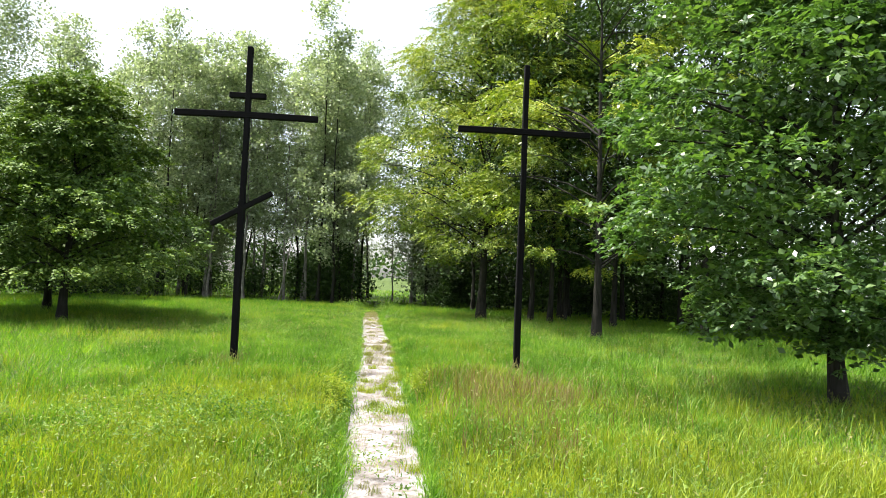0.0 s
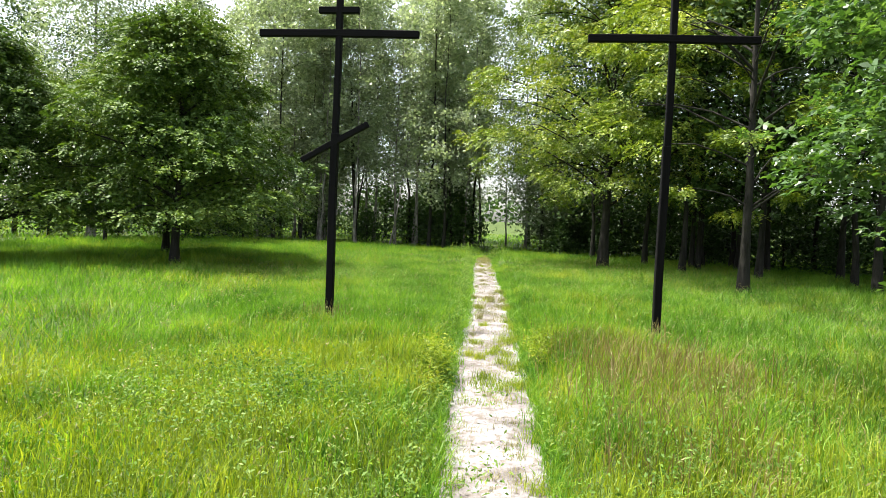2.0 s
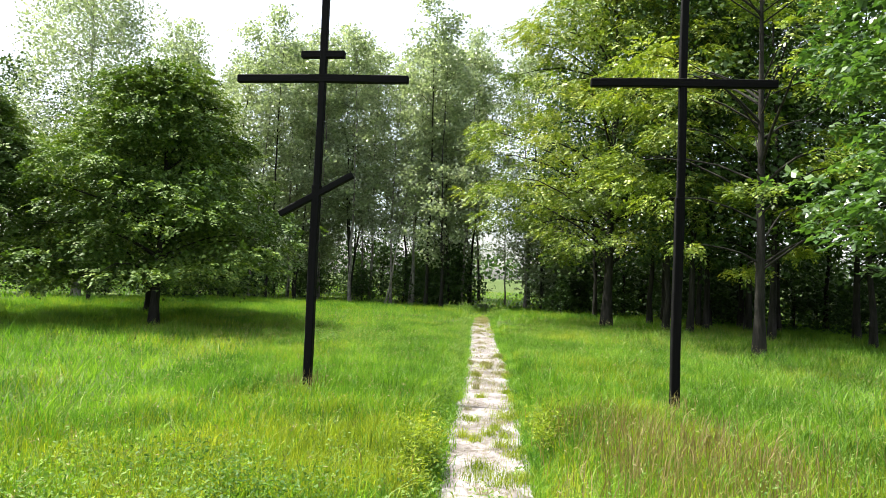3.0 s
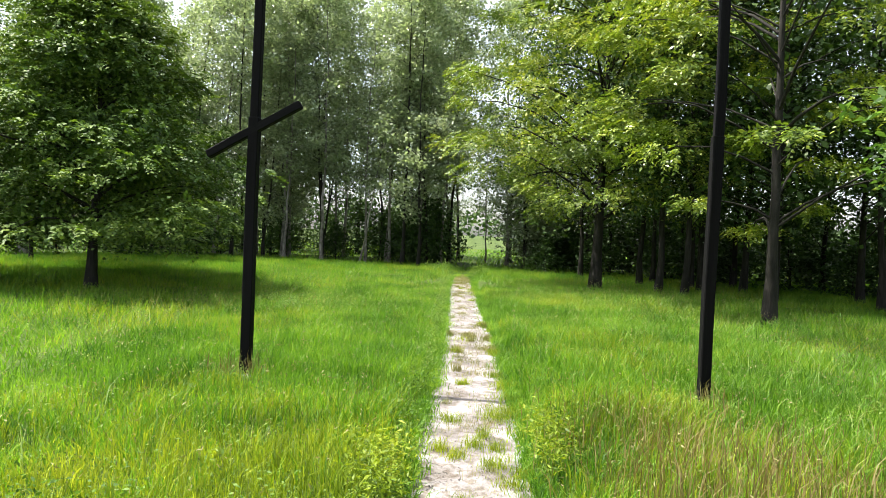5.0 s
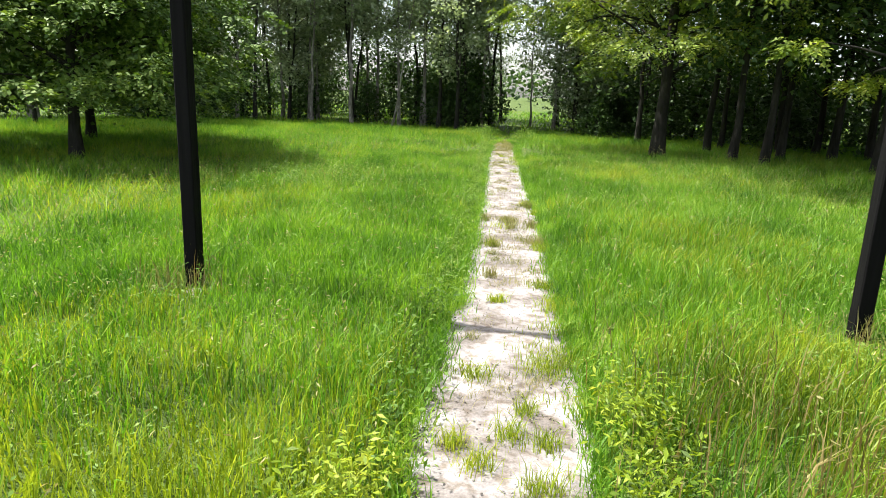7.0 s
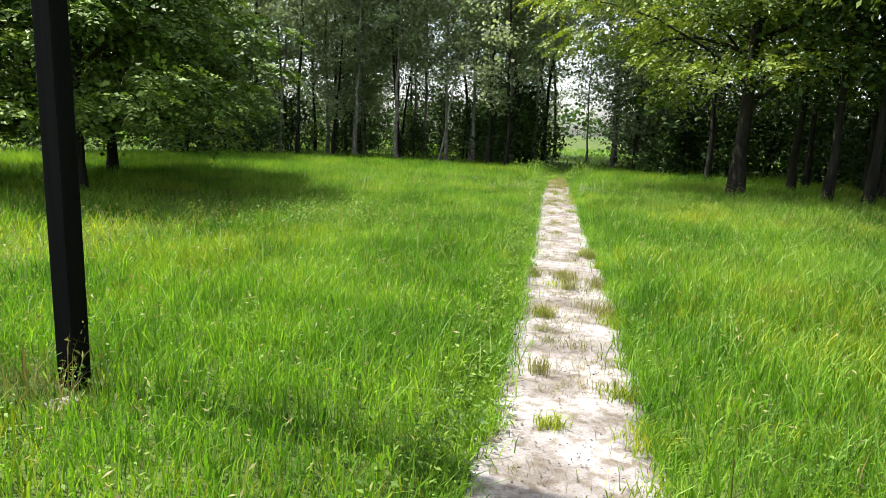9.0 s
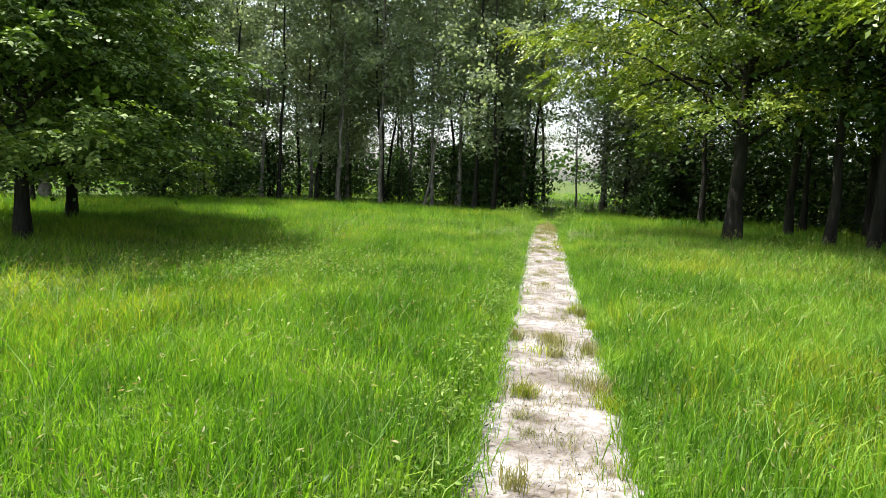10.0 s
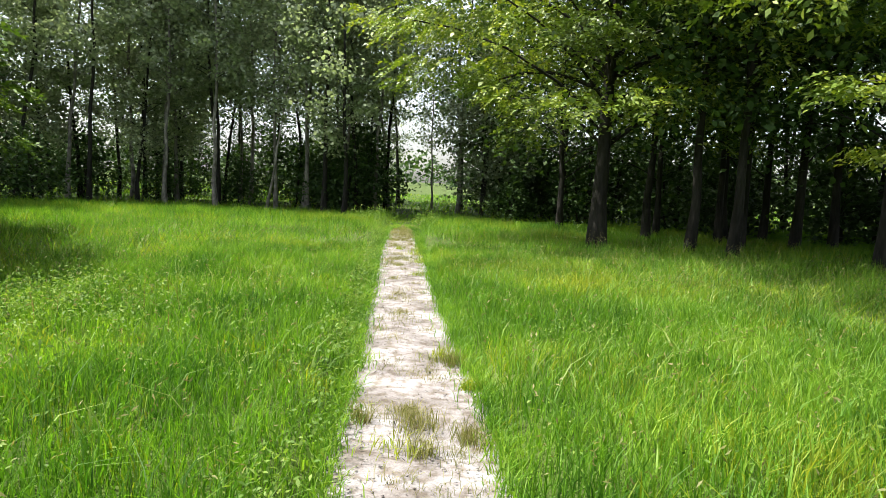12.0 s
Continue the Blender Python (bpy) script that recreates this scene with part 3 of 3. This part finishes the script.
# ---- grass ----
def blades(name, rng, x, y, height, width, lean, mat, segs=2, z=None):
    """Bent, tapering blades, one island each."""
    n = len(x)
    z0 = (ground_z(x, y) if z is None else z) - 0.01
    ang = rng.uniform(0, 2 * np.pi, n)
    bend = rng.uniform(0.1, 1.0, n) * lean * height
    wind = np.stack([np.cos(ang), np.sin(ang)], 1) + np.array([0.12, -0.05])
    face = rng.uniform(0, 2 * np.pi, n)
    w = np.stack([np.cos(face), np.sin(face)], 1) * (width / 2)[:, None]
    p = np.stack([x, y], 1)
    if segs == 1:
        v = np.stack([np.c_[p - w, z0], np.c_[p + w, z0], np.c_[p + wind * bend[:, None], z0 + height]], 1)
        return mesh_from(name, v, np.arange(n * 3).reshape(-1, 3), mat)
    m_ = p + wind * bend[:, None] * 0.32
    t_ = p + wind * bend[:, None]
    v = np.stack([np.c_[p - w, z0], np.c_[p + w, z0], np.c_[m_ + w * 0.85, z0 + height * 0.62], np.c_[m_ - w * 0.85, z0 + height * 0.62],
                  np.c_[t_, z0 + height * rng.uniform(0.8, 1.0, n)]], 1)
    k = np.arange(n)[:, None] * 5
    return mesh_from(name, v, [k + np.array([[0, 1, 2, 3]]), k + np.array([[3, 2, 4]])], mat)


def off_path(x, y, slack=0.0):
    d = np.abs(x - path_x(y))
    half = np.where(x > path_x(y), path_half(y + 40), path_half(y)) * np.clip((31.8 - y) / 2.5, 0, 1) * (1 - 0.14 * np.clip((8.5 - y) / 2, 0, 1))
    return d > half - slack


def meadow(name, seed, count, x0, x1, y0, y1, hmean, width, segs, keep, label):
    rng = np.random.default_rng(seed)
    x, y = rng.uniform(x0, x1, count), rng.uniform(y0, y1, count)
    ok = off_path(x, y, 0.06 * rng.uniform(-0.6, 1, count)) & keep(x, y)
    x, y = x[ok], y[ok]
    tuft = vnoise(x * 1.3, y * 1.3, 12) * 0.35 + vnoise(x * 4.5, y * 4.5, 13) * 0.4 + vnoise(x * 13, y * 13, 14) * 0.35
    height = hmean * (0.35 + 1.25 * tuft ** 1.3) * rng.uniform(0.55, 1.25, len(x))
    edge = np.clip((np.abs(x - path_x(y)) - 0.25) / 0.35, 0.6, 1)
    for px in (-3.92, 0.775):
        edge = edge * np.clip(np.hypot(x - px, y - 11.9) / 0.45, 0.3, 1)
    height *= edge
    wid = width * (0.55 + 1.2 * rng.uniform(0, 1, len(x)) ** 3)
    # lush clumps by noise; the yellow-to-green shift along y partly paints the sun's angle
    lush = rng.uniform(0, 1, len(x)) < np.clip((y - 6.5) / 5.5, 0.0, 1.0) + 1.1 * (vnoise(x * 0.55, y * 0.55, 41) - 0.5) + 0.8 * (vnoise(x * 2.1, y * 2.1, 42) - 0.5)
    for pick, mat in ((lush, M_LUSH), (~lush, M_GRASS)):
        ob = new(name, blades(name, rng, x[pick], y[pick], height[pick], wid[pick], 0.75 if segs == 2 else 1.15, mat, segs))
        tagged(ob, ("lush " if mat == M_LUSH else "sunlit ") + label, "grass", kind="stuff")


def near(x, y):
    """The finer grass close to the path, with a loose border."""
    return (np.abs(x - path_x(y)) + 1.6 * (vnoise(x * 37.0, y * 41.0, 9) - 0.5) + np.clip(y - 20.0, 0, 9) * 0.45 + np.clip(4.5 - y, 0, 9)) < 4.2


meadow("grass", 1, 480000, -6.8, 3.4, 2.0, 24.5, 0.20, 0.0068, 2, near, "green meadow grass beside the path")
meadow("grass", 2, 420000, -19, 13, 0.5, 36, 0.21, 0.016, 1, lambda x, y: ~near(x, y), "green meadow grass towards the trees")
meadow("grass", 3, 120000, -48, 40, -28, 75, 0.28, 0.05, 1, lambda x, y: (y > 35) | (x < -18) | (x > 12) | (y < 1.5), "rough grass under and behind the trees")

rng = np.random.default_rng(16)
x, y = rng.uniform(-7, 4, 9000), rng.uniform(4, 24, 9000)
ok = off_path(x, y) & (vnoise(x * 0.9, y * 0.9, 33) > 0.45)
x, y = x[ok], y[ok]
long_grass = new("long_grass", blades("long_grass", rng, x, y, rng.uniform(0.18, 0.34, len(x)), rng.uniform(0.005, 0.010, len(x)), 1.5, M_LONG, 2))
tagged(long_grass, "long pale arching grass blades among the meadow grass", "grass", kind="stuff")

# reddish seed stalks in patches
rng = np.random.default_rng(17)
x, y = rng.uniform(-6, 4, 60000), rng.uniform(4, 27, 60000)
patchy = vnoise(x * 0.7 + 3, y * 0.45, 21)
patchy = patchy + 0.55 * np.exp(-((x - 0.1) / 0.75) ** 2 - ((y - 9.3) / 1.5) ** 2) - 0.25 * (x < path_x(y)) - 0.3 * np.clip((y - 11) / 2, 0, 1)
ok = off_path(x, y) & (patchy > 0.72) & (rng.uniform(0, 1, len(x)) < 0.75)
x, y = x[ok], y[ok]
x = np.r_[x, rng.normal(0.2, 0.75, 1300), rng.normal(-3.9, 0.16, 30), rng.normal(-6.3, 0.5, 50), rng.normal(-4.6, 0.5, 30)]
y = np.r_[y, rng.normal(9.2, 1.1, 1300), rng.normal(11.85, 0.12, 30), rng.normal(17.0, 0.4, 50), rng.normal(17.8, 0.5, 30)]
ok = off_path(x, y)
x, y = x[ok], y[ok]
stalks = new("seed_grass", blades("seed_grass", rng, x, y, rng.uniform(0.22, 0.42, len(x)), rng.uniform(0.004, 0.009, len(x)), 0.5, M_DRY, 2))
tagged(stalks, "reddish brown seeding grass stalks in loose patches", "grass", kind="stuff")

# dry tufts on the path
rng = np.random.default_rng(19)
tx, ty = [], []
for k in range(420):
    cy = rng.uniform(4, 31.5) if k < 170 else rng.uniform(21.5, 31.5) if k < 240 else rng.uniform(26.5, 31.6)
    cx = path_x(cy) + rng.uniform(-0.75, 0.95) * 0.34
    m_ = int(rng.integers(20, 110))
    r = rng.uniform(0.03, 0.10)
    tx.append(cx + rng.normal(0, r, m_))
    ty.append(cy + rng.normal(0, r, m_))
x, y = np.concatenate(tx), np.concatenate(ty)
tufts = new("dry_tufts", blades("dry_tufts", rng, x, y, rng.uniform(0.015, 0.075, len(x)), rng.uniform(0.002, 0.004, len(x)), 1.5, M_STRAW, 2, np.full(len(x), -0.06)))
tagged(tufts, "short straw-coloured grass tufts growing on the path", "grass", kind="stuff")

# green tufts on the path
rng = np.random.default_rng(27)
tx, ty = [], []
for k in range(30):
    cy = rng.uniform(6.5, 13.0) if k < 16 else rng.uniform(14, 30)
    cx = path_x(cy) + (rng.uniform(0.55, 1.05) if k % 3 else rng.uniform(-0.9, 0.6)) * 0.4
    m_, r = int(rng.integers(40, 190)), rng.uniform(0.025, 0.09)
    tx.append(cx + rng.normal(0, r * 1.3, m_))
    ty.append(cy + rng.normal(0, r, m_))
x, y = np.concatenate(tx), np.concatenate(ty)
green = new("green_tufts", blades("green_tufts", rng, x, y, rng.uniform(0.03, 0.12, len(x)), rng.uniform(0.003, 0.006, len(x)), 1.1, M_GRASS, 2, np.full(len(x), -0.065)))
tagged(green, "small green grass tufts growing on the sandy path", "grass", kind="stuff")

# fuller clumps on the path, green near the start and strawy further on
CLUMPS = [(-1.29, 11.18, 0.12), (-1.13, 11.34, 0.13), (-1.59, 10.09, 0.06), (-1.47, 10.36, 0.07), (-1.3, 10.31, 0.05), (-1.39, 10.62, 0.04), (-1.72, 10.25, 0.05),
          (-1.19, 12.37, 0.11), (-1.48, 9.15, 0.1), (-1.15, 8.93, 0.12), (-1.3, 9.94, 0.08), (-1.8, 14.42, 0.07), (-1.36, 14.63, 0.09), (-1.68, 15.72, 0.1),
          (-1.66, 15.38, 0.06), (-1.47, 17.01, 0.09), (-2.0, 15.8, 0.06), (-1.42, 15.58, 0.07), (-1.75, 13.16, 0.05)]
rng = np.random.default_rng(28)
for name, mat, pick, label in (("green_clump", M_GRASS, CLUMPS[:11], "full green grass clumps on the sandy path"), ("straw_clump", M_STRAW, CLUMPS[11:], "thin strawy grass clumps on the sandy path")):
    x = np.concatenate([rng.normal(cx, r * 0.75, int(2600 * r)) for cx, cy, r in pick])
    y = np.concatenate([rng.normal(cy, r * 0.75, int(2600 * r)) for cx, cy, r in pick])
    clumps = new(name, blades(name, rng, x, y, rng.uniform(0.04, 0.15, len(x)), rng.uniform(0.003, 0.005, len(x)), 1.0, mat, 2, np.full(len(x), -0.065)))
    tagged(clumps, label, "grass", kind="stuff")

# dark litter along the worn edge and dry stems round the posts
y = rng.uniform(5, 30, 2600)
x = path_x(y) - path_half(y) + rng.normal(0.035, 0.04, len(y))
lone = rng.uniform(0, 1, len(y)) < 0.12
x = np.where(lone, path_x(y) + rng.uniform(-0.42, 0.42, len(y)), x)
v, q = leaf_cloud(rng, np.stack([x, y, np.full(len(x), -0.052)], 1), 1, 0.01, 0.4, 0.026, 0, 0.35, 0.2)
litter = new("leaf_litter", mesh_from("leaf_litter", v, q, M_BARK))
tagged(litter, "dark dry bits of leaf and twig along the path's edge", "litter", kind="stuff")
x = np.r_[rng.normal(-3.95, 0.14, 110), rng.normal(0.75, 0.12, 60)]
y = np.r_[rng.normal(11.83, 0.1, 110), rng.normal(11.85, 0.1, 60)]
stems = new("dry_stems", blades("dry_stems", rng, x, y, rng.uniform(0.08, 0.3, len(x)), rng.uniform(0.003, 0.006, len(x)), 1.0, M_STRAW, 2))
tagged(stems, "dry pale stems round the foot of the posts", "grass", kind="stuff")

# grass hanging over the path's edges
rng = np.random.default_rng(20)
y = rng.uniform(3.5, 31, 40000)
sgn = np.where(rng.uniform(0, 1, len(y)) < 0.5, -1, 1)
half = np.where(sgn > 0, path_half(y + 40), path_half(y)) * np.clip((31.8 - y) / 2.5, 0.25, 1) * (1 - 0.14 * np.clip((8.5 - y) / 2, 0, 1))
lap = 0.05 * vnoise(y * 3.1 + sgn * 3.3, sgn * 7.0, 51) ** 2 + np.minimum(rng.exponential(0.035, len(y)), 0.2)
x = path_x(y) + sgn * (half - lap + np.abs(rng.normal(0, 0.05, len(y))) - 0.01)
edge_grass = new("edge_grass", blades("edge_grass", rng, x, y, rng.uniform(0.05, 0.17, len(x)), rng.uniform(0.004, 0.008, len(x)), 1.1, M_LUSH, 2))
tagged(edge_grass, "short green grass hanging over the path's edges", "grass", kind="stuff")

# broad-leaved weeds along the path's edge and in the meadow
rng = np.random.default_rng(23)
cy = rng.uniform(4.5, 31, 420)
cx = path_x(cy) - path_half(cy) - np.abs(rng.normal(0, 0.12, 420)) - 0.01
ex = np.concatenate([cx, rng.normal(-3.1, 0.75, 200), rng.normal(-5.0, 0.7, 240), rng.normal(-0.3, 0.8, 60)])
ey = np.concatenate([cy, rng.normal(7.4, 0.6, 200), rng.normal(17.6, 0.8, 240), rng.normal(6.6, 0.8, 60)])
cen = np.stack([ex, ey, ground_z(ex, ey) + rng.uniform(0.03, 0.2, len(ex)) * np.where(np.arange(len(ex)) < 420, 0.8, 1.25)], 1)
v, q = leaf_cloud(rng, cen, 34, 0.075, 0.8, 0.038, 0, 0.8, 0.2)
weeds = new("weeds", mesh_from("weeds", v, q, M_WEED))
tagged(weeds, "low broad-leaved weeds along the path's edge", "weeds", kind="stuff")
cen = np.stack([np.r_[rng.normal(-3.35, 0.25, 26), rng.normal(-1.75, 0.25, 20)], np.r_[rng.normal(31.4, 0.3, 26), rng.normal(31.2, 0.3, 20)], rng.uniform(0.1, 0.36, 46)], 1)
v, q = leaf_cloud(rng, cen, 24, 0.1, 0.8, 0.06, 0, 0.7, 0.28)
nettles = new("tall_weeds", mesh_from("tall_weeds", v, q, M_WEED))
tagged(nettles, "taller leafy weeds where the path enters the wood", "weeds", kind="stuff")

# fuller leafy weeds on both verges
n = 170
y = rng.uniform(8.2, 10.7, n)
sgn = np.where(np.arange(n) < 110, -1.0, 1.0)
x = path_x(y) + sgn * (path_half(y) + 0.06 + np.abs(rng.normal(0, 0.12, n)))
ok = vnoise(x * 2.3, y * 1.7, 71) > 0.42
x, y = x[ok], y[ok]
cen = np.stack([x, y, ground_z(x, y) + rng.uniform(0.08, 0.26, len(x))], 1)
v, q = leaf_cloud(rng, cen, 40, 0.075, 1.0, 0.045, 0, 0.6, 0.16)
verge = new("verge_weeds", mesh_from("verge_weeds", v, q, M_GRASS))
tagged(verge, "bright yellow-green leafy weeds on the path's verges", "weeds", kind="stuff")

# small leafy herbs and pale seed heads through the whole meadow
rng = np.random.default_rng(37)
n = 5200
x, y = rng.uniform(-8, 5, n), 3.5 + 21 * rng.uniform(0, 1, n) ** 1.3
ok = off_path(x, y, -0.04) & (vnoise(x * 0.8, y * 0.8, 61) * 0.6 + vnoise(x * 3.1, y * 3.1, 62) * 0.4 > 0.40)
x, y = x[ok], y[ok]
cen = np.stack([x, y, ground_z(x, y) + rng.uniform(0.05, 0.17, len(x))], 1)
v, q = leaf_cloud(rng, cen, 18, 0.06, 0.6, 0.03, 0, 0.7, 0.2)
herbs = new("herbs", mesh_from("herbs", v, q, M_WEED))
tagged(herbs, "small leafy green herbs among the meadow grass", "weeds", kind="stuff")
n = 9000
x, y = rng.uniform(-9, 6, n), rng.uniform(3.5, 27, n)
ok = off_path(x, y, -0.05)
x, y = x[ok], y[ok]
tops = np.stack([x, y, ground_z(x, y) + rng.uniform(0.17, 0.34, len(x))], 1)
v, q = leaf_cloud(rng, tops, 3, 0.012, 3.0, 0.035, 0, 2.5, 0.12)
heads = new("seed_heads", mesh_from("seed_heads", v, q, M_STRAW))
tagged(heads, "pale straw-coloured seed heads above the meadow grass", "grass", kind="stuff")

# pebbles on the path
rng = np.random.default_rng(29)
n = 2600
y = rng.uniform(4, 24, n)
x = path_x(y) + rng.uniform(-0.95, 0.95, n) * 0.33
s = rng.uniform(0.003, 0.009, n)
oct_ = np.array([[1, 0, 0], [0, 1, 0], [-1, 0, 0], [0, -1, 0], [0, 0, 0.45], [0, 0, -0.5]])
v = np.stack([x, y, np.full(n, -0.055)], 1)[:, None] + oct_[None] * s[:, None, None] * rng.uniform(0.6, 1.3, (n, 6, 1))
tri = np.array([[0, 1, 4], [1, 2, 4], [2, 3, 4], [3, 0, 4], [1, 0, 5], [2, 1, 5], [3, 2, 5], [0, 3, 5]])
gravel = new("gravel", mesh_from("gravel", v, (np.arange(n)[:, None, None] * 6 + tri[None]).reshape(-1, 3), M_SAND))
tagged(gravel, "scattered pale pebbles on the sandy path", "gravel", kind="stuff")
